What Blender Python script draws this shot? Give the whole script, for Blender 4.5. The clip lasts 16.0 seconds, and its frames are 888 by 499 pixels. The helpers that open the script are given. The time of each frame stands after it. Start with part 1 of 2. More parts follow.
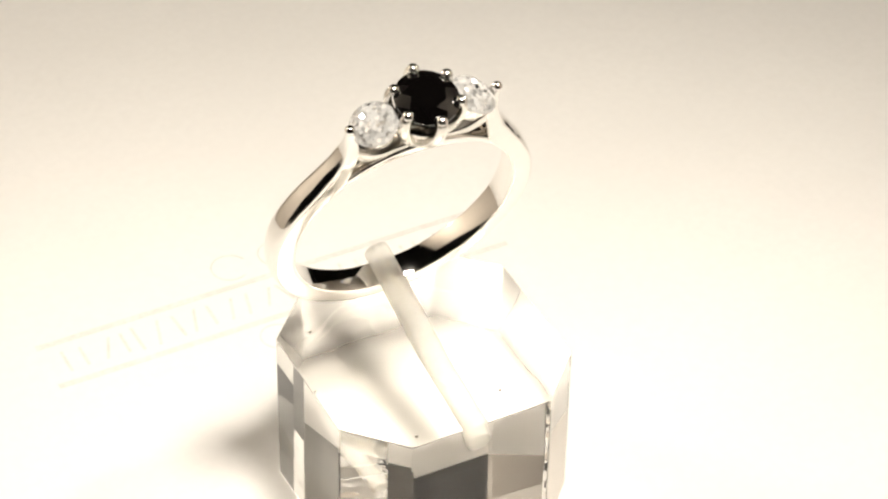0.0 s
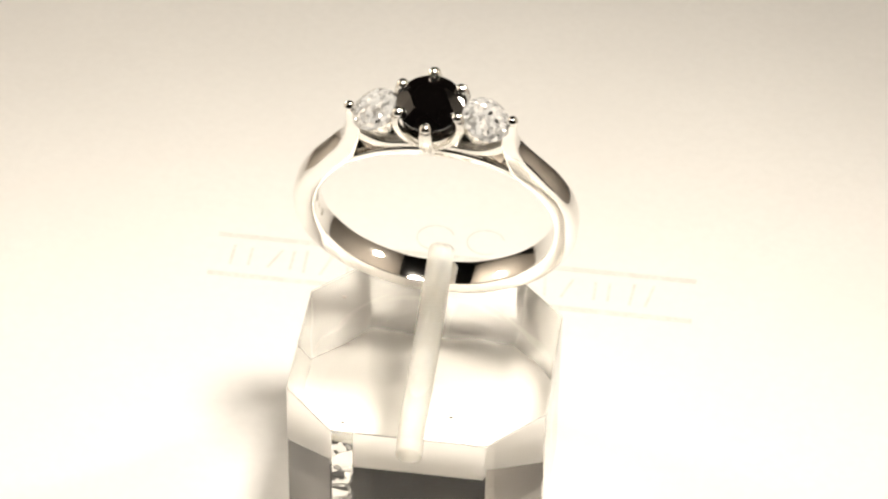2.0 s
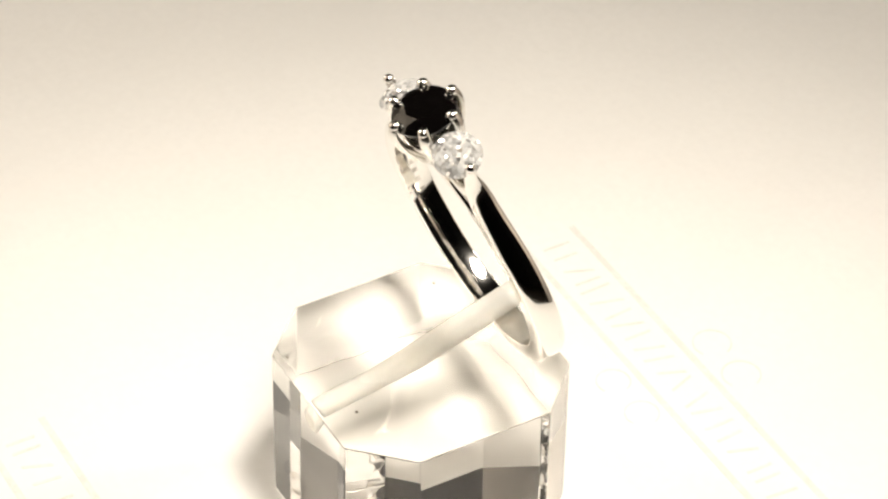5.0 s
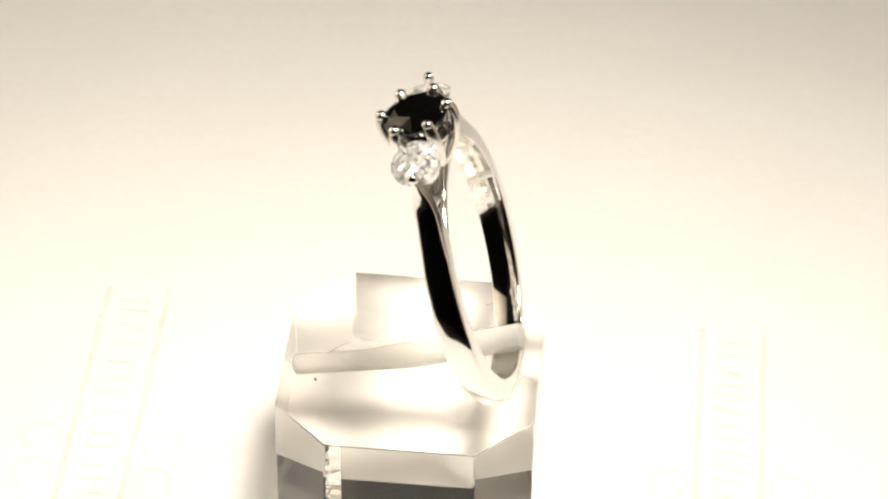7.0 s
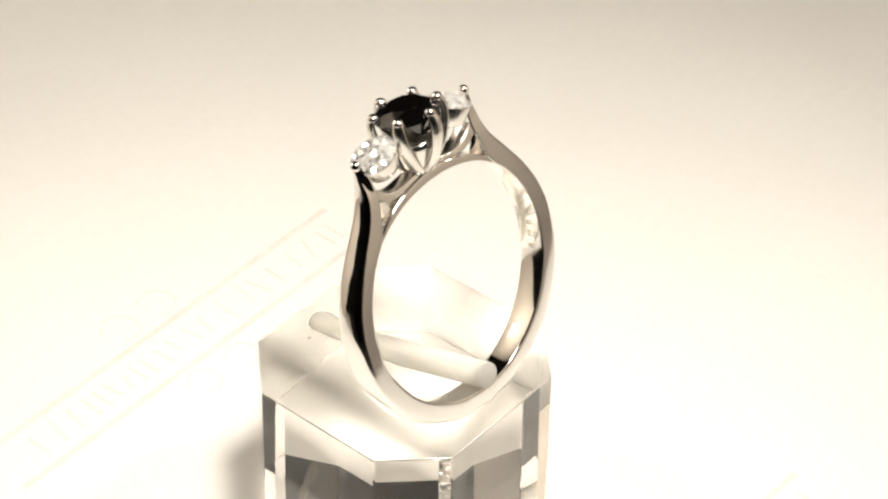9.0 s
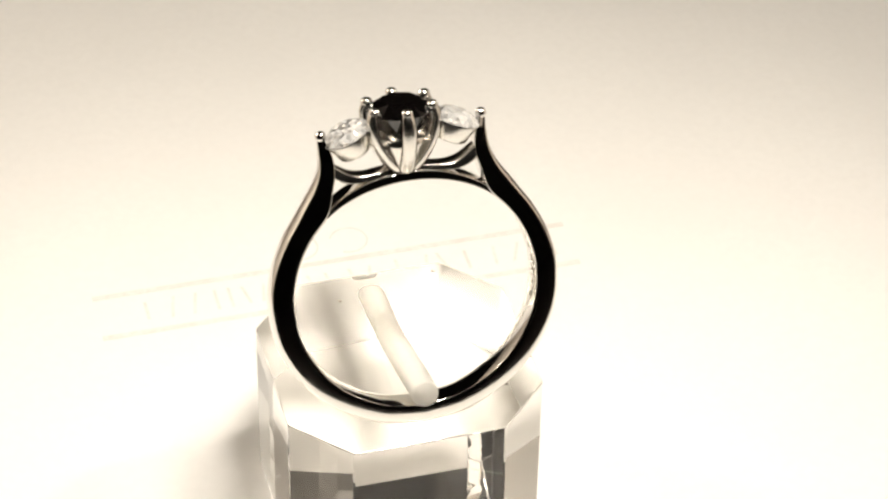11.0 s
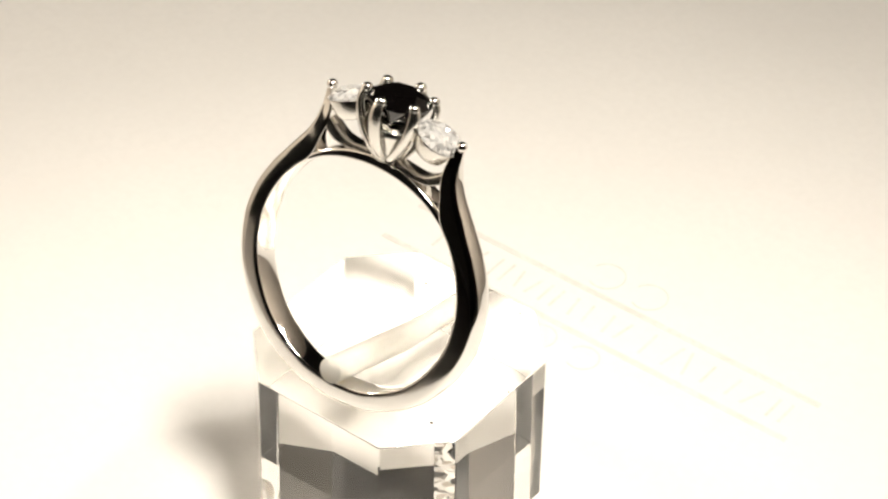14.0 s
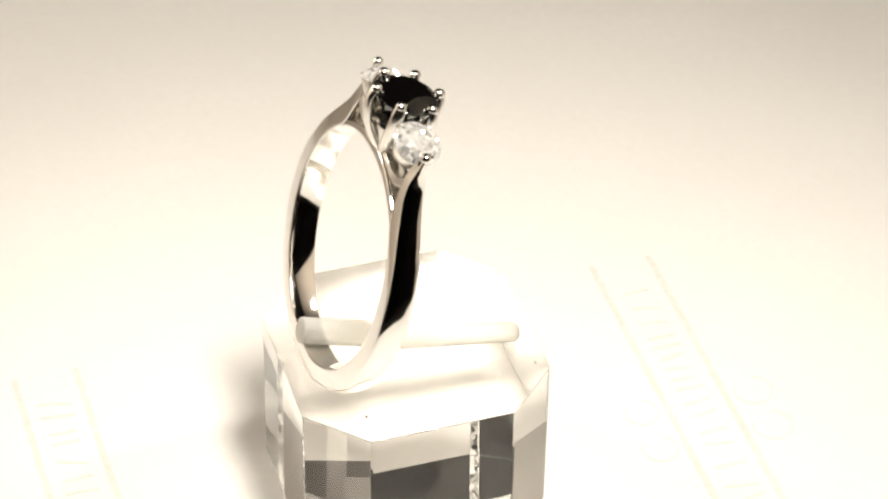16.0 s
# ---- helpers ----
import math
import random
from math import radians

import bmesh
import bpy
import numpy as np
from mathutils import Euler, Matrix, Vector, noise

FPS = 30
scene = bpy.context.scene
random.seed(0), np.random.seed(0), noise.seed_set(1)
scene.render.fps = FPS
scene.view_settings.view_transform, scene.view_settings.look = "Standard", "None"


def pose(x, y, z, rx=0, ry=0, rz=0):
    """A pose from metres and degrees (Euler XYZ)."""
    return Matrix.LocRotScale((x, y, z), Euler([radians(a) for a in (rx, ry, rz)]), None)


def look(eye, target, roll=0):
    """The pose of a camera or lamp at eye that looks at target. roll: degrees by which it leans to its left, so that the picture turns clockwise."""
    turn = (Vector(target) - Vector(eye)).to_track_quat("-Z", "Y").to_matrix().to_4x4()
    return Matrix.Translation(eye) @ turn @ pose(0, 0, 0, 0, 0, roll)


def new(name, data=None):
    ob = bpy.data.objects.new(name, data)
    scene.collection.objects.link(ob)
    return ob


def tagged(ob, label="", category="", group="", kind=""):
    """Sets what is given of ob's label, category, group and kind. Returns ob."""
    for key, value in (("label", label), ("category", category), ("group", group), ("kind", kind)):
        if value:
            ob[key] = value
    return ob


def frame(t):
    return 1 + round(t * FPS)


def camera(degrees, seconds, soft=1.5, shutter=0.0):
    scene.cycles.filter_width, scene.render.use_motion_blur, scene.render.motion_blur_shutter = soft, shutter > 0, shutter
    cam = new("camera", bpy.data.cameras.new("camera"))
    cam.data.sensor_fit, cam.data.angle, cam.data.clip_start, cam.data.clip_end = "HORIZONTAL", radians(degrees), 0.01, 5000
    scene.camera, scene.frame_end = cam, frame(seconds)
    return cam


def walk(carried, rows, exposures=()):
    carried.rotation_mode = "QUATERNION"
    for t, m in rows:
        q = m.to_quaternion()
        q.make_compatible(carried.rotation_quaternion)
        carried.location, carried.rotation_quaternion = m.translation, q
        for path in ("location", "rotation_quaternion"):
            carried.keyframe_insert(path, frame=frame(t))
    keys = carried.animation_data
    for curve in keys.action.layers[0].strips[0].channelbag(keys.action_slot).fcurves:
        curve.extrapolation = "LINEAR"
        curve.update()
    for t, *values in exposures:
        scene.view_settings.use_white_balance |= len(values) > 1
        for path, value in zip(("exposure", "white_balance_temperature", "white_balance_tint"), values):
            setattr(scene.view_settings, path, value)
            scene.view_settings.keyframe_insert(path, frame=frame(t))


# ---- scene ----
# ---- camera: it stands still on a tripod in front of the light tent ----
MM = 0.001
EYE = (0.0, -0.180, 0.16273)
YAW, PITCH, ROLL = radians(0.746), radians(40.267), 1.064
AIM = (EYE[0] + math.sin(YAW) * math.cos(PITCH), EYE[1] + math.cos(YAW) * math.cos(PITCH), EYE[2] - math.sin(PITCH))
cam = camera(16.0, 16.0, soft=2.3)
scene.cycles.max_bounces = scene.cycles.glossy_bounces = scene.cycles.transmission_bounces = 24      # light is thrown to and fro inside the clear block
walk(cam, [(0.0, look(EYE, AIM, ROLL)), (16.0, look(EYE, AIM, ROLL))], exposures=[(0.0, 0.0), (16.0, 0.0)])

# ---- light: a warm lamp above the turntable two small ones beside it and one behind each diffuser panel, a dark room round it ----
world = bpy.data.worlds.new("room_air")
scene.world = world
world.use_nodes = True
world.node_tree.nodes["Background"].inputs["Color"].default_value = (0.9, 0.8, 0.7, 1)
world.node_tree.nodes["Background"].inputs["Strength"].default_value = 0.02


def area_lamp(name, place, target, size, watts, colour):
    data = bpy.data.lights.new(name, "AREA")
    data.shape, data.size, data.energy, data.color = "DISK", size, watts, colour
    lamp = new(name, data)
    lamp.matrix_world = look(place, target)
    return lamp


key_lamp = area_lamp("desk_lamp", (0.026, -0.020, 0.152), (-0.022, -0.037, -0.012), 0.036, 0.24, (1.0, 0.918, 0.795))
key_lamp.data.spread = radians(140)
for place, watts in (((0.112, 0.055, 0.097), 0.009), ((-0.105, 0.056, 0.068), 0.006)):
    area_lamp("side_lamp", place, (0.0, 0.0, 0.005), 0.014, watts, (1.0, 0.91, 0.78)).data.spread = radians(56)


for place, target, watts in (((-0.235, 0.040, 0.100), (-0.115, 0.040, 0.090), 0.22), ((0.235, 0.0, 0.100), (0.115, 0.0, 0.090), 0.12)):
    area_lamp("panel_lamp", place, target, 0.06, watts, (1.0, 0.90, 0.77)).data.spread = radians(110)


# ---- materials ----
def material(name, base, rough=0.5, metal=0.0, **more):
    m = bpy.data.materials.new(name)
    m.use_nodes = True
    b = m.node_tree.nodes["Principled BSDF"]
    b.inputs["Base Color"].default_value = (*base, 1)
    b.inputs["Roughness"].default_value = rough
    b.inputs["Metallic"].default_value = metal
    for key, value in more.items():
        b.inputs[key.replace("_", " ")].default_value = value
    return m


def grain(m, scale, low, high, bump=0.0, fine=8.0, rough=None):
    """Two scales of noise in the colour, and a fine relief."""
    t = m.node_tree
    b = t.nodes["Principled BSDF"]
    co = t.nodes.new("ShaderNodeTexCoord")
    n1, n2 = t.nodes.new("ShaderNodeTexNoise"), t.nodes.new("ShaderNodeTexNoise")
    n1.inputs["Scale"].default_value, n2.inputs["Scale"].default_value = scale, scale * fine
    n1.inputs["Detail"].default_value = n2.inputs["Detail"].default_value = 4
    add = t.nodes.new("ShaderNodeMath")
    add.operation = "MULTIPLY"
    t.links.new(n1.outputs["Fac"], add.inputs[0])
    t.links.new(n2.outputs["Fac"], add.inputs[1])
    ramp = t.nodes.new("ShaderNodeMapRange")
    ramp.inputs["From Min"].default_value, ramp.inputs["From Max"].default_value = 0.1, 0.4
    t.links.new(add.outputs[0], ramp.inputs["Value"])
    mix = t.nodes.new("ShaderNodeMix")
    mix.data_type = "RGBA"
    mix.inputs["A"].default_value, mix.inputs["B"].default_value = (*low, 1), (*high, 1)
    t.links.new(ramp.outputs["Result"], mix.inputs["Factor"])
    t.links.new(mix.outputs["Result"], b.inputs["Base Color"])
    for n in (n1, n2):
        t.links.new(co.outputs["Object"], n.inputs["Vector"])
    if bump:
        bm_node = t.nodes.new("ShaderNodeBump")
        bm_node.inputs["Strength"].default_value, bm_node.inputs["Distance"].default_value = bump, 0.0001
        t.links.new(n2.outputs["Fac"], bm_node.inputs["Height"])
        t.links.new(bm_node.outputs["Normal"], b.inputs["Normal"])
    if rough:
        r = t.nodes.new("ShaderNodeMapRange")
        r.inputs["To Min"].default_value, r.inputs["To Max"].default_value = rough
        t.links.new(n1.outputs["Fac"], r.inputs["Value"])
        t.links.new(r.outputs["Result"], b.inputs["Roughness"])
    return m


GOLD = grain(material("white_gold", (0.86, 0.84, 0.81), 0.05, 1.0), 700, (0.84, 0.82, 0.79), (0.88, 0.86, 0.83), rough=(0.04, 0.12))
CAST = grain(material("cast_white_gold", (0.8, 0.78, 0.74), 0.2, 1.0), 900, (0.74, 0.715, 0.675), (0.84, 0.82, 0.78), 0.1, rough=(0.12, 0.28))
STAMP = grain(material("stamped_metal", (0.78, 0.76, 0.72), 0.3, 1.0), 3000, (0.7, 0.67, 0.63), (0.84, 0.82, 0.78))
DIAMOND = material("diamond", (0.99, 0.99, 0.985), 0.01, 0.36, IOR=2.42, Transmission_Weight=0.22)


def sparkle(m, cell, amount):
    """Tiny inner facets: each cell of the cut throws the light its own way."""
    t = m.node_tree
    co, cells = t.nodes.new("ShaderNodeTexCoord"), t.nodes.new("ShaderNodeTexVoronoi")
    cells.inputs["Scale"].default_value = 1 / (cell * MM)
    t.links.new(co.outputs["Object"], cells.inputs["Vector"])
    geo = t.nodes.new("ShaderNodeNewGeometry")
    ops = [t.nodes.new("ShaderNodeVectorMath") for _ in range(4)]
    for node, op in zip(ops, ("SUBTRACT", "SCALE", "ADD", "NORMALIZE")):
        node.operation = op
    ops[0].inputs[1].default_value = (0.5, 0.5, 0.5)
    ops[1].inputs["Scale"].default_value = amount
    t.links.new(cells.outputs["Color"], ops[0].inputs[0])
    t.links.new(ops[0].outputs[0], ops[1].inputs[0])
    t.links.new(ops[1].outputs[0], ops[2].inputs[0])
    t.links.new(geo.outputs["Normal"], ops[2].inputs[1])
    t.links.new(ops[2].outputs[0], ops[3].inputs[0])
    t.links.new(ops[3].outputs[0], t.nodes["Principled BSDF"].inputs["Normal"])


sparkle(DIAMOND, 0.27, 1.75)
SAPPHIRE = material("dark_sapphire", (0.0018, 0.0015, 0.0015), 0.015, 0.0, IOR=1.77)
ACRYLIC = grain(material("clear_acrylic", (0.845, 0.825, 0.785), 0.0, 0.0, IOR=1.49, Transmission_Weight=1.0), 110, (0.85, 0.832, 0.798), (0.92, 0.906, 0.878), 0.03, 2.0)
FROSTED = grain(material("frosted_acrylic", (0.88, 0.86, 0.81), 0.4, 0.0, IOR=1.08, Transmission_Weight=0.6, Subsurface_Weight=0.7, Subsurface_Scale=0.0015, Subsurface_Radius=(1.0, 0.95, 0.88)), 900, (0.90, 0.88, 0.83), (0.95, 0.94, 0.90), 0.15)
POLISHED = grain(material("hand_polished_acrylic", (0.88, 0.87, 0.84), 0.0, 0.0, IOR=1.49, Transmission_Weight=1.0), 130, (0.88, 0.866, 0.836), (0.93, 0.92, 0.90), 0.2, 2.6)
for node in POLISHED.node_tree.nodes:
    if node.bl_idname == "ShaderNodeBump":
        node.inputs["Distance"].default_value = 0.0006
    if node.bl_idname == "ShaderNodeTexNoise":
        node.inputs["Detail"].default_value = 0.5
PLATTER = grain(material("matte_white_card", (0.8, 0.79, 0.775), 0.7), 60, (0.78, 0.77, 0.755), (0.81, 0.80, 0.785), 0.05, 20)
PAPER = grain(material("white_card", (0.75, 0.70, 0.64), 0.8), 20, (0.72, 0.67, 0.61), (0.78, 0.73, 0.67), 0.1, 40)


def diffuser():
    """White diffusing sheet: part of the light goes through, part comes back."""
    m = grain(material("diffuser_sheet", (0.8, 0.76, 0.71), 0.9), 30, (0.78, 0.74, 0.69), (0.82, 0.78, 0.73), 0.0, 30)
    t = m.node_tree
    thin, mix = t.nodes.new("ShaderNodeBsdfTranslucent"), t.nodes.new("ShaderNodeMixShader")
    thin.inputs["Color"].default_value = (0.86, 0.82, 0.77, 1)
    mix.inputs["Fac"].default_value = 0.7
    t.links.new(t.nodes["Principled BSDF"].outputs[0], mix.inputs[1])
    t.links.new(thin.outputs[0], mix.inputs[2])
    t.links.new(mix.outputs[0], t.nodes["Material Output"].inputs["Surface"])
    return m


DIFFUSER = diffuser()
PRINT = grain(material("pale_print", (0.72, 0.70, 0.67), 0.6), 300, (0.655, 0.63, 0.60), (0.76, 0.745, 0.72))
DUST = material("dust_speck", (0.12, 0.10, 0.08), 0.9)
TABLE = grain(material("dark_table", (0.03, 0.025, 0.02), 0.5), 8, (0.02, 0.016, 0.013), (0.04, 0.033, 0.026), 0.1, 30)
WALL = grain(material("dim_room_paint", (0.03, 0.027, 0.025), 0.9), 12, (0.024, 0.022, 0.02), (0.034, 0.031, 0.028), 0.1, 30)


# ---- mesh helpers: shapes are given in millimetres ----
def part(name, bm, mat, parent=None, label="", smooth=False):
    for v in bm.verts:
        v.co *= MM
    bmesh.ops.recalc_face_normals(bm, faces=bm.faces)
    me = bpy.data.meshes.new(name)
    bm.to_mesh(me)
    bm.free()
    for f in me.polygons:
        f.use_smooth = smooth
    me.materials.append(mat)
    ob = new(name, me)
    ob.parent = parent
    if label:
        ob["label"] = label
    return ob


def soften(ob, width, segments=2, angle=30):
    mod = ob.modifiers.new("edge", "BEVEL")
    mod.width, mod.segments, mod.limit_method, mod.angle_limit = width * MM, segments, "ANGLE", radians(angle)
    return ob


def box_mesh(x0, x1, y0, y1, z0, z1):
    bm = bmesh.new()
    m = Matrix.Translation(((x0 + x1) / 2, (y0 + y1) / 2, (z0 + z1) / 2)) @ Matrix.Diagonal((x1 - x0, y1 - y0, z1 - z0, 1))
    bmesh.ops.create_cube(bm, size=1, matrix=m)
    return bm


def loft(bm, rings, closed=False, caps=True):
    """Skins a list of equal rings of points."""
    vs = [[bm.verts.new(p) for p in r] for r in rings]
    n = len(vs[0])
    pairs = list(zip(vs, vs[1:])) + ([(vs[-1], vs[0])] if closed else [])
    for a, b in pairs:
        for i in range(n):
            bm.faces.new((a[i], a[(i + 1) % n], b[(i + 1) % n], b[i]))
    if caps and not closed:
        bm.faces.new(vs[0][::-1])
        bm.faces.new(vs[-1])
    return bm


def tube(points, radii, sides=12, squash=1.0, side_way=None):
    """A round bar along points, with a radius at each of them."""
    bm = bmesh.new()
    pts = [Vector(p) for p in points]
    rings = []
    for i, p in enumerate(pts):
        d = (pts[min(i + 1, len(pts) - 1)] - pts[max(i - 1, 0)]).normalized()
        a = Vector(side_way) if side_way else d.orthogonal()
        a = (a - d * a.dot(d)).normalized()
        b = d.cross(a)
        rings.append([p + radii[i] * (math.cos(k) * a + squash * math.sin(k) * b) for k in (2 * math.pi * j / sides for j in range(sides))])
    return loft(bm, rings)


def ball(bm, centre, r, squash=1.0):
    bmesh.ops.create_uvsphere(bm, u_segments=16, v_segments=10, radius=r, matrix=Matrix.Translation(centre) @ Matrix.Diagonal((1, 1, squash, 1)))


def curve_points(ctrl, n):
    """Catmull-Rom points through rows of numbers."""
    c = [np.array(r, float) for r in ctrl]
    c = [2 * c[0] - c[1]] + c + [2 * c[-1] - c[-2]]
    out = []
    for i in range(1, len(c) - 2):
        for k in range(n):
            t = k / n
            a, b, d, e = c[i - 1:i + 3]
            out.append(0.5 * (2 * b + (d - a) * t + (2 * a - 5 * b + 4 * d - e) * t * t + (3 * b - a - 3 * d + e) * t ** 3))
    return out + [c[-2]]


# ---- the dark room, the table and the light tent ----
FLOOR = -14.0


def room():
    """A dark-lined booth on a wooden table, open nowhere, so that all else stays dim."""
    tagged(soften(part("floor", box_mesh(-420, 420, -480, 420, FLOOR - 48, FLOOR - 20), TABLE), 2), "dark wooden table top carrying the turntable", "table", kind="structure")
    tagged(part("ceiling", box_mesh(-420, 420, -480, 420, 620, 632), WALL), "dim ceiling of the dark booth", "ceiling", kind="structure")
    for name, b in (("wall_north", (-420, 420, 420, 432)), ("wall_south", (-420, 420, -492, -480)), ("wall_east", (420, 432, -492, 432)), ("wall_west", (-432, -420, -492, 432))):
        tagged(part(name, box_mesh(*b, FLOOR - 48, 620), WALL), "dim painted wall of the dark booth", "wall", kind="structure")


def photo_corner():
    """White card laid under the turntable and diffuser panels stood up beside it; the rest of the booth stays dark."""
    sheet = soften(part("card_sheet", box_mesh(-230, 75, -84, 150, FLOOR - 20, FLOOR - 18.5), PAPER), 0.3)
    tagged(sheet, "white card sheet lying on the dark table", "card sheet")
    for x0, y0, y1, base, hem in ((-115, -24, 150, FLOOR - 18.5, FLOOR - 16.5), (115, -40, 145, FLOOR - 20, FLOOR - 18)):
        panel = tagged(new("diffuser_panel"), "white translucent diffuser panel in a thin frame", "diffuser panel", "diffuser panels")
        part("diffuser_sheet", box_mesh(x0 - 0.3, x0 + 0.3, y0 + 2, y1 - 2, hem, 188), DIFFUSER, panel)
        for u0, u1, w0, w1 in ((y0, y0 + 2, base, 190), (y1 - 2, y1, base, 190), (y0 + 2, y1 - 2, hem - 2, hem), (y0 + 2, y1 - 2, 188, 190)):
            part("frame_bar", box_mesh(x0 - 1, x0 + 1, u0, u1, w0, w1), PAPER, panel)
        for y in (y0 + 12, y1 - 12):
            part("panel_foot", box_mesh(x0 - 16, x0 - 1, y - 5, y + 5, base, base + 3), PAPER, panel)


# ---- the turntable with its printed card ----
CX, CY = 1.12, 0.17          # the stand's middle, off the turning axis


def disc_mesh(r, z0, z1, n=128, edge=0.6):
    bm = bmesh.new()
    prof = [(r, z0), (r, z1 - edge), (r - 0.3 * edge, z1 - 0.3 * edge), (r - edge, z1)]
    return loft(bm, [[(q * math.cos(2 * math.pi * k / n), q * math.sin(2 * math.pi * k / n), z) for k in range(n)] for q, z in prof])


def turntable():
    table = tagged(new("turntable"), "round matte white turntable with pale printed lettering", "turntable")
    part("platter", disc_mesh(82, FLOOR - 18.5, FLOOR), PLATTER, table, "matte white card disc")
    z0, z1 = FLOOR - 0.02, FLOOR + 0.03
    for side in (-1, 1):
        for y in (22.65, 27.8):
            part("printed_line", box_mesh(-20.9, 20.7, side * y - 0.28, side * y + 0.28, z0, z1), PRINT, table, "pale printed rule")
        x = -19.2
        rng = random.Random(5 + side)
        while x < 18.5:
            w, hgt = rng.choice((0.3, 1.2, 1.5, 1.9)), rng.uniform(1.1, 1.5)
            for k in range(2 if w > 1 else 1):
                lean = rng.uniform(-0.5, 0.5) if w > 1.4 else 0.0
                x0, y0 = x + k * w, side * 25.25
                bm = bmesh.new()
                loft(bm, [[(x0 + lean - 0.14, y0 - hgt, z), (x0 + lean + 0.14, y0 - hgt, z), (x0 - lean + 0.14, y0 + hgt, z), (x0 - lean - 0.14, y0 + hgt, z)] for z in (z0, z1)])
                part("printed_bar", bm, PRINT, table)
            x += w + rng.uniform(0.8, 2.6)
        for cx in (-2.2, 2.2):
            for cy, r in ((30.2, 1.7), (20.45, 1.5)):
                arc = [(cx + r * math.cos(a), side * (cy + r * math.sin(a)), FLOOR) for a in (radians(20 + 14 * k) for k in range(21))]
                bm = bmesh.new()
                loft(bm, [[(p[0] + (cx - p[0]) * 0.0, p[1], z0), (p[0] + (cx - p[0]) * 0.09, p[1] + (side * cy - p[1]) * 0.09, z0),
                           (p[0] + (cx - p[0]) * 0.09, p[1] + (side * cy - p[1]) * 0.09, z1), (p[0], p[1], z1)] for p in arc])
                part("printed_scroll", bm, PRINT, table, "pale printed scroll")
    return table


# ---- the stand: an eight-sided acrylic block with a slanting frosted peg ----
HALF_X, HALF_Y, FACET_X, FACET_Y = 9.92, 9.82, 5.85, 5.62
LEAN = radians(18.0)
PEG_END = Vector((1.13, 8.5, 3.35))
PEG_SLOPE = radians(18.0)


def ring_stand():
    stand = tagged(new("ring_stand"), "clear eight-sided acrylic block holding a frosted peg", "display stand")
    def outline(inset, z, ease=0.09):
        hx, hy, fx, fy = HALF_X - inset, HALF_Y - inset, FACET_X - 0.414 * inset, FACET_Y - 0.414 * inset
        corners = [Vector((CX + x, CY + y, z)) for x, y in ((hx, -fy), (hx, fy), (fx, hy), (-fx, hy), (-hx, fy), (-hx, -fy), (-fx, -hy), (fx, -hy))]
        out = []
        for k, c in enumerate(corners):
            out += [c + ease * (corners[k - 1] - c).normalized(), c + ease * (corners[(k + 1) % 8] - c).normalized()]
        return out

    def face_pane(levels, up):
        """The flat top or base of the block with its eased edge."""
        bm = bmesh.new()
        vs = [[bm.verts.new(p) for p in outline(i, z)] for i, z in levels]
        for a, b in zip(vs, vs[1:]):
            for k in range(16):
                bm.faces.new((a[k], a[(k + 1) % 16], b[(k + 1) % 16], b[k]))
        bm.faces.new(vs[-1] if up else vs[-1][::-1])
        return bm
    lo = FLOOR + 0.035
    low, high = outline(0, lo + 0.02), outline(0, -0.08)

    def upright(bm, i):
        j = (i + 1) % 16
        bm.faces.new([bm.verts.new(v) for v in (low[i], low[j], high[j], high[i])])
        return bm

    def outward(face):
        for f in face.data.polygons:
            mid = f.center - Vector((CX, CY, 0)) * MM
            if f.normal.x * mid.x + f.normal.y * mid.y < 0:
                f.flip()
        return face
    block = part("block", face_pane([(0, -0.08), (0.024, -0.024), (0.08, 0.0)], True), POLISHED, stand, "clear polished acrylic block")
    base = part("base_face", face_pane([(0, lo + 0.02), (0.006, lo + 0.006), (0.02, lo)], False), ACRYLIC, block)
    for pane, up in ((block, 1), (base, -1)):
        if pane.data.polygons[-1].normal.z * up < 0:
            pane.data.flip_normals()
        pane.visible_shadow = False
    for i in (1, 5, 9, 13):     # the four broad sides, and the cut corners with their eased edges
        outward(part("side_face", upright(bmesh.new(), i), ACRYLIC, block))
        corner = bmesh.new()
        for k in (1, 2, 3):
            upright(corner, (i + k) % 16)
        bmesh.ops.remove_doubles(corner, verts=corner.verts, dist=0.001)
        outward(part("corner_face", corner, ACRYLIC, block))
    d = Vector((0, -math.cos(PEG_SLOPE), -math.sin(PEG_SLOPE)))
    L = 18.2
    pts = [PEG_END + d * k for k in (0.0, 0.06, 0.2, L - 0.3, L - 0.1, L)]
    part("peg", tube(pts, [0.92, 0.99, 1.02, 1.02, 0.97, 0.85], 32), FROSTED, stand, "frosted acrylic peg", True)
    return stand


# ---- the ring ----
R_IN = 9.1
RING_AT = Matrix.Translation((1.13, 4.55, 10.56)) @ Matrix.Rotation(LEAN, 4, "X")   # x across, y along its axis, z towards the stones


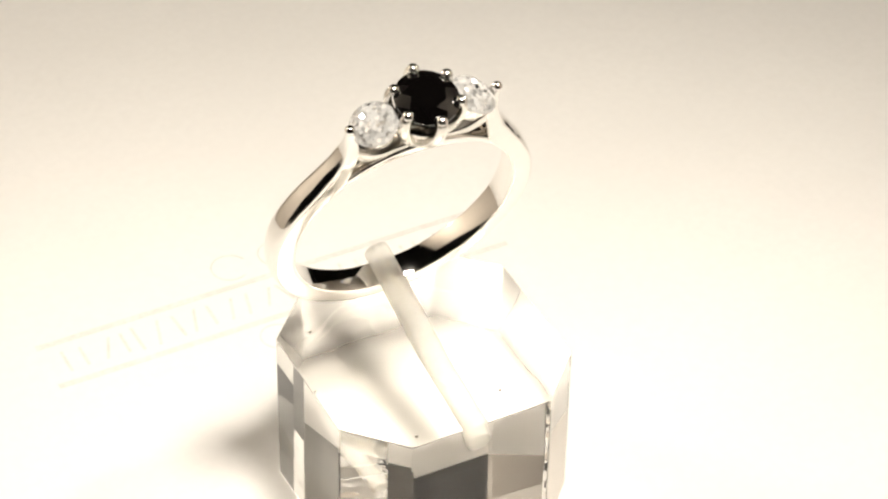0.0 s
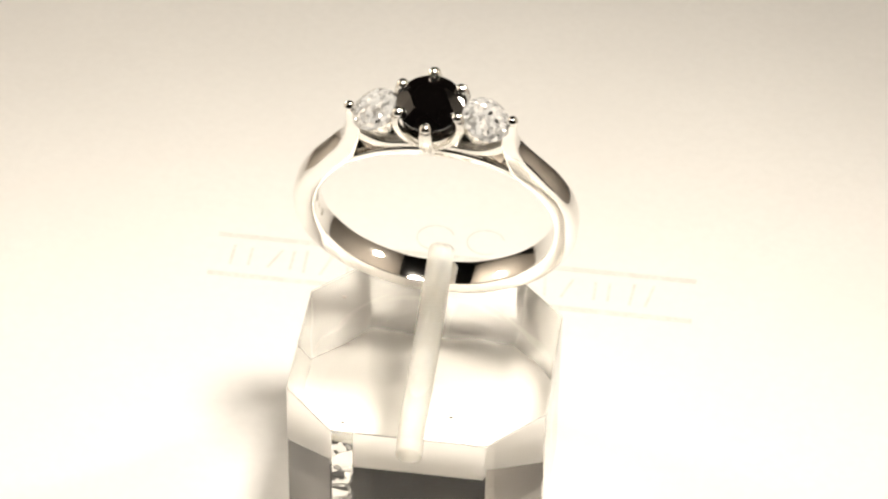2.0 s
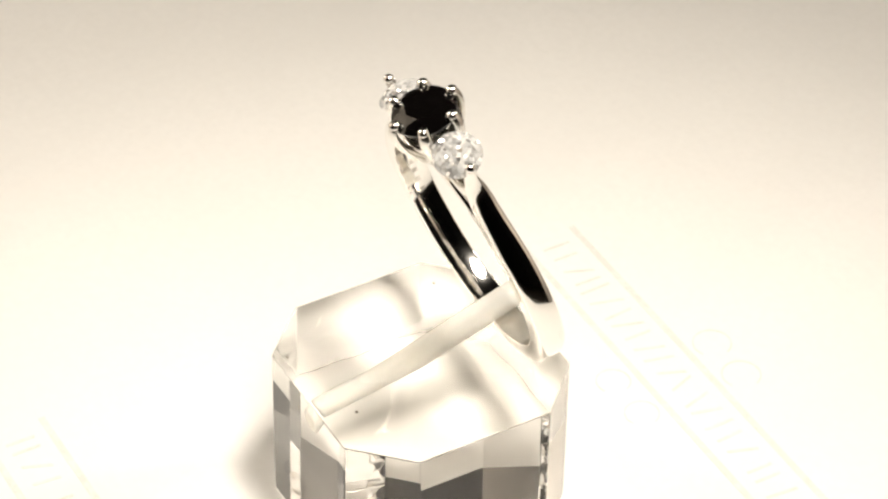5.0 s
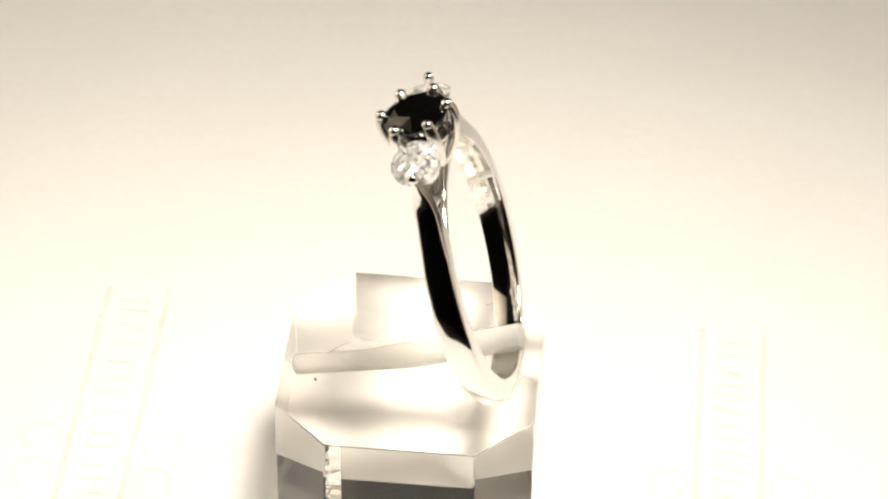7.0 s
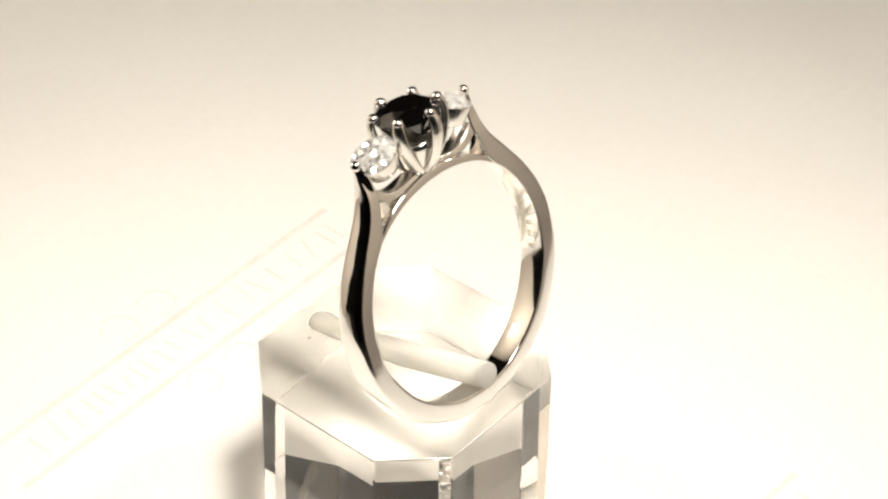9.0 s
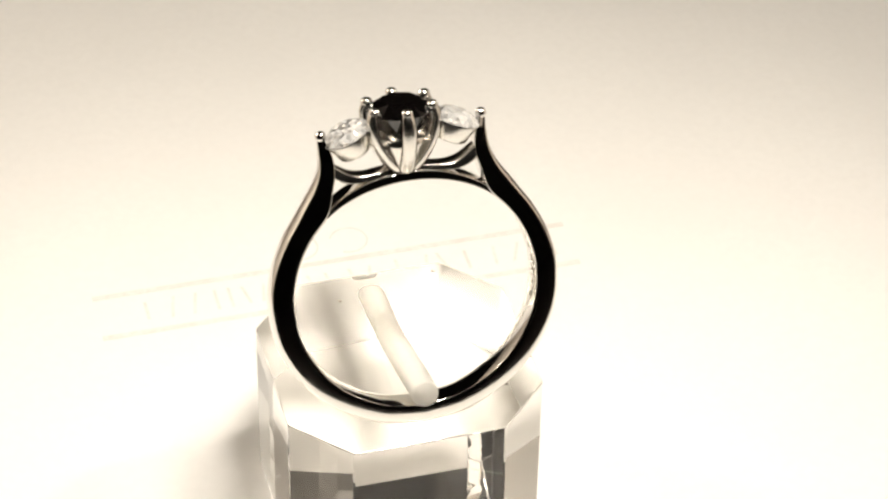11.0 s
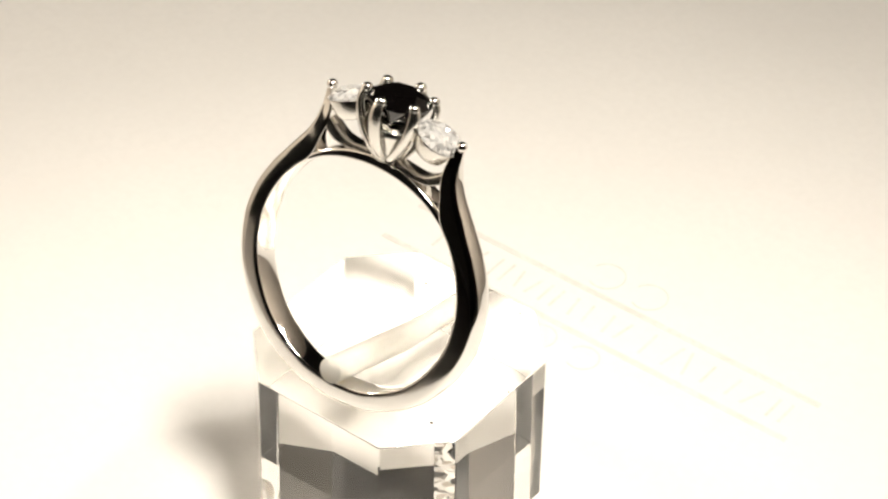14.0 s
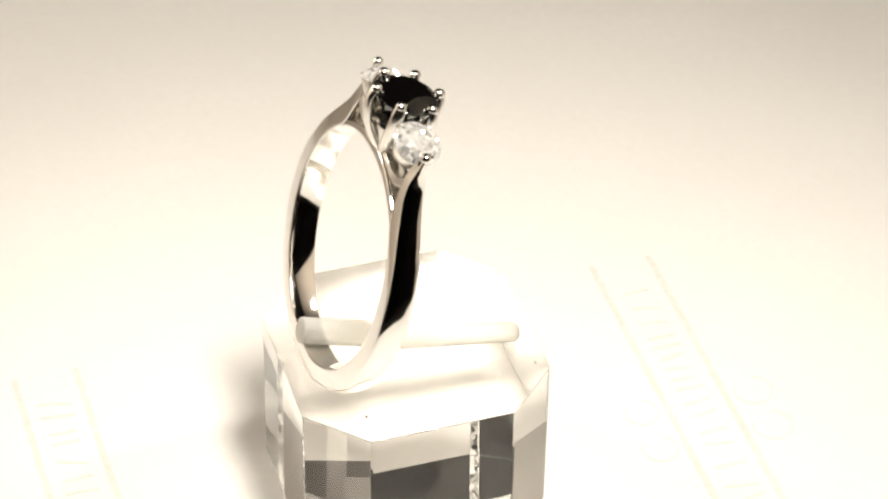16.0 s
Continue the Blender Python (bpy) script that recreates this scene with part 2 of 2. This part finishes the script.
def section(inner, outer, width, taper=0.3, bend=1.15):
    """A section between an inner and an outer point (x, z), width along y: sides that draw in outwards, a rounded outside, eased inner edges."""
    i, o = Vector((inner[0], 0, inner[1])), Vector((outer[0], 0, outer[1]))
    h, e = width / 2, 0.11
    ease = [(e * (1 - math.sin(a)), e * (1 - math.cos(a))) for a in (radians(22.5 * k) for k in range(5))]
    slim = h * (1 - taper)
    side = [(e + (0.74 - e) * k / 5, h + (slim - h) * (k / 5) ** bend) for k in range(1, 5)]
    prof = [(p, -h + q) for p, q in ease] + [(p, h - q) for p, q in ease[::-1]] + side
    for k in range(15):
        a = math.pi / 2 * (1 - 2 * k / 14)
        rise = abs(math.cos(a)) ** 0.85 if 0 < k < 14 else 0.0
        prof.append((0.74 + 0.26 * rise, slim * math.copysign(abs(math.sin(a)) ** 0.85, a)))
    prof += [(p, -q) for p, q in side[::-1]]
    return [i + (o - i) * p + Vector((0, q, 0)) for p, q in prof]


def shank_rows():
    """Half the shank, from the bottom to a shoulder's tip: inner x, z; outer x, z; width; taper; bend of the side."""
    rows = []
    for a, ro, w, taper, bend in ((-90, 10.78, 2.15, 0.06, 3.0), (-70, 10.80, 2.15, 0.06, 3.0), (-45, 10.88, 2.2, 0.05, 3.0), (-20, 10.92, 2.24, 0.04, 2.0), (0, 10.90, 2.28, 0.04, 2.0), (15, 10.84, 2.24, 0.04, 2.0), (28, 10.76, 2.18, 0.05, 2.0), (38, 10.78, 2.12, 0.07, 1.5)):
        c, s = math.cos(radians(a)), math.sin(radians(a))
        rows.append((R_IN * c, R_IN * s, ro * c, ro * s, w, taper, bend))
    rows += [(6.25, 6.65, 7.74, 7.80, 2.05, 0.1, 1.15), (5.80, 7.50, 6.98, 8.95, 1.95, 0.12, 1.15), (5.50, 8.75, 6.48, 10.05, 1.8, 0.14, 1.15), (5.22, 9.95, 6.30, 10.95, 1.55, 0.2, 1.15), (5.25, 11.2, 6.26, 11.75, 1.2, 0.4, 1.15), (5.62, 12.35, 6.26, 12.5, 0.85, 0.5, 1.15), (5.72, 12.75, 6.22, 12.78, 0.8, 0.5, 1.15)]
    return rows


def brilliant(r, crown, pavilion, table=0.56, belly=0.56):
    """A round brilliant cut, its girdle at z = 0."""
    bm = bmesh.new()

    def circle(n, rad, z, turn=0.0):
        for k in range(n):
            a = 2 * math.pi * (k + turn) / n
            bm.verts.new((rad * math.cos(a), rad * math.sin(a), z))
    circle(8, r * table, crown)
    circle(8, r * 0.80, crown * 0.60, 0.5)
    circle(32, r, 0.03 * r)
    circle(32, r, -0.03 * r)
    circle(16, r * 0.9, crown * 0.30, 0.5)
    circle(8, r * belly, -pavilion * 0.50, 0.5)
    circle(8, r * 0.08, -pavilion)
    bmesh.ops.convex_hull(bm, input=bm.verts)
    return bm


def placed(bm, m):
    bmesh.ops.transform(bm, matrix=m, verts=bm.verts)
    return bm


def finger_ring():
    ring = tagged(new("finger_ring"), "polished white gold ring with dark sapphire between two diamonds", "ring")
    half = curve_points(shank_rows(), 9)
    full = [(-r[0], r[1], -r[2], r[3], *r[4:]) for r in half[::-1]] + [tuple(r) for r in half[1:]]
    bm = bmesh.new()
    loft(bm, [section((r[0], r[1]), (r[2], r[3]), *r[4:]) for r in full])
    part("shank", placed(bm, RING_AT), GOLD, ring, "polished white gold band", True)
    # the thin rail that closes the circle below the stones
    rows = []
    for k in range(41):
        a = radians(46 + 2.2 * k)
        c, s, dip = math.cos(a), math.sin(a), 0.42 * math.sin(math.pi * k / 40) ** 1.5
        rows.append(((R_IN - dip) * c, (R_IN - dip) * s, (9.56 - 0.05 * dip) * c, (9.56 - 0.05 * dip) * s, 1.92))
    bm = bmesh.new()
    loft(bm, [section((r[0], r[1]), (r[2], r[3]), r[4], 0.04, 2.0) for r in rows])
    part("under_rail", placed(bm, RING_AT), GOLD, ring, "", True)
    for s in (-1, 1):
        # the sweeping gallery strip from the shoulder to the basket's foot
        rows = curve_points([(5.5, 9.85, 5.6, 10.95, 1.4), (5.0, 9.42, 4.8, 10.3, 1.5), (4.2, 9.08, 3.95, 9.78, 1.55), (3.2, 9.05, 3.05, 9.58, 1.55), (2.2, 9.2, 2.1, 9.66, 1.5), (0.9, 9.35, 0.8, 9.82, 1.5)], 5)
        bm = bmesh.new()
        loft(bm, [section((s * r[0], r[1]), (s * r[2], r[3]), r[4], 0.1, 1.5) for r in rows])
        part("gallery_strip", placed(bm, RING_AT), CAST, ring, "", True)
        bm = bmesh.new()
        ball(bm, (s * 5.95, 0, 12.78), 0.41)
        part("shoulder_claw", placed(bm, RING_AT), GOLD, ring, "bright rounded claw tip", True)
        # side diamond with its cup
        tilt = Matrix.Translation((s * 4.05, 0, 12.68)) @ Matrix.Rotation(radians(s * 22), 4, "Y")
        part("side_diamond", placed(brilliant(1.84, 0.62, 1.5), RING_AT @ tilt), DIAMOND, ring, "clear round brilliant diamond")
        bm = bmesh.new()
        prof = [(1.66, -0.10), (1.72, -0.14), (1.72, -0.24), (1.48, -0.95), (1.28, -1.52), (1.22, -1.58), (1.1, -1.58), (1.3, -0.9), (1.55, -0.25)]
        loft(bm, [[(q * math.cos(2 * math.pi * k / 32), q * math.sin(2 * math.pi * k / 32), z) for k in range(32)] for q, z in prof], closed=True)
        part("diamond_cup", placed(bm, RING_AT @ tilt), CAST, ring, "", True)
    part("centre_sapphire", placed(brilliant(2.45, 0.74, 2.45, 0.56, 0.76), RING_AT @ Matrix.Translation((0, 0, 14.06))), SAPPHIRE, ring, "nearly black round faceted sapphire")
    for k in range(6):
        a = radians(30 + 60 * k)
        c, s = math.cos(a), math.sin(a)
        pts = curve_points([(q * c, q * s, z) for q, z in ((0.8, 9.6), (1.5, 10.4), (2.2, 11.5), (2.64, 12.7), (2.78, 13.6), (2.68, 14.15), (2.5, 14.45))], 4)
        n = len(pts)
        bm = tube(pts, [0.62 - 0.24 * (i / (n - 1)) ** 1.6 for i in range(n)], 12, 0.62, (-s, c, 0))
        ball(bm, (2.47 * c, 2.47 * s, 14.43), 0.44, 0.85)
        part("claw", placed(bm, RING_AT), CAST, ring, "", True)
    bm = bmesh.new()
    loft(bm, [[(q * math.cos(2 * math.pi * k / 36), q * math.sin(2 * math.pi * k / 36), z) for k in range(36)] for q, z in ((1.15, 9.6), (1.35, 10.4), (1.85, 11.5), (2.1, 12.2), (1.9, 12.25), (1.6, 11.5), (1.1, 10.3), (0.9, 9.6))], closed=True)
    part("basket_foot", placed(bm, RING_AT), CAST, ring, "", True)
    for k, (w, h) in enumerate(((0.36, 0.5), (0.5, 0.45), (0.4, 0.55), (0.55, 0.4), (0.34, 0.45), (0.6, 0.36))):
        a = radians(193 - 6.2 * k)
        m = Matrix.Translation((9.09 * math.cos(a), 0.05, 9.09 * math.sin(a))) @ Matrix.Rotation(-a, 4, "Y")
        bm = bmesh.new()
        for i in range(3):
            g = box_mesh(-0.04, 0.02, -h / 2, h / 2, (i - 1) * w / 3 - 0.04, (i - 1) * w / 3 + 0.04) if i != 1 else box_mesh(-0.04, 0.02, -h / 2 + 0.04 * k, 0.05, -0.04, 0.04)
            g.verts.ensure_lookup_table()
            vs = [bm.verts.new(v.co) for v in g.verts]
            for f in g.faces:
                bm.faces.new([vs[v.index] for v in f.verts])
            g.free()
        part("hallmark", placed(bm, RING_AT @ m), STAMP, ring, "small stamped mark inside the band")
    return ring


def dust():
    """Specks lying on the block's top."""
    specks = tagged(new("dust_specks"), "tiny dark dust specks on the clear block", "dust")
    rng = random.Random(3)
    for x, y, r in ((4.0, -6.95, 0.13), (-3.95, -8.7, 0.12), (-6.1, 5.4, 0.12), (-7.9, 3.7, 0.07), (-8.5, 1.4, 0.06), (-8.6, -0.9, 0.1)):
        bm = bmesh.new()
        bmesh.ops.create_icosphere(bm, subdivisions=2, radius=r, matrix=Matrix.Translation((x, y, 0.3 * r)) @ Matrix.Diagonal((1.2, 0.9, 0.5, 1)))
        for v in bm.verts:
            v.co += Vector((rng.uniform(-1, 1), rng.uniform(-1, 1), 0)) * r * 0.15
        part("speck", bm, DUST, specks, "", True)
    return specks


room()
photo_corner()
things = [turntable(), ring_stand(), finger_ring(), dust()]

# ---- the turning: 17.47 degrees a second, clockwise from above ----
START, SPEED = 27.0, 17.474


def motions():
    for thing in things:
        walk(thing, [(t / 2, pose(0, 0, 0, 0, 0, START - SPEED * t / 2)) for t in range(33)])


motions()
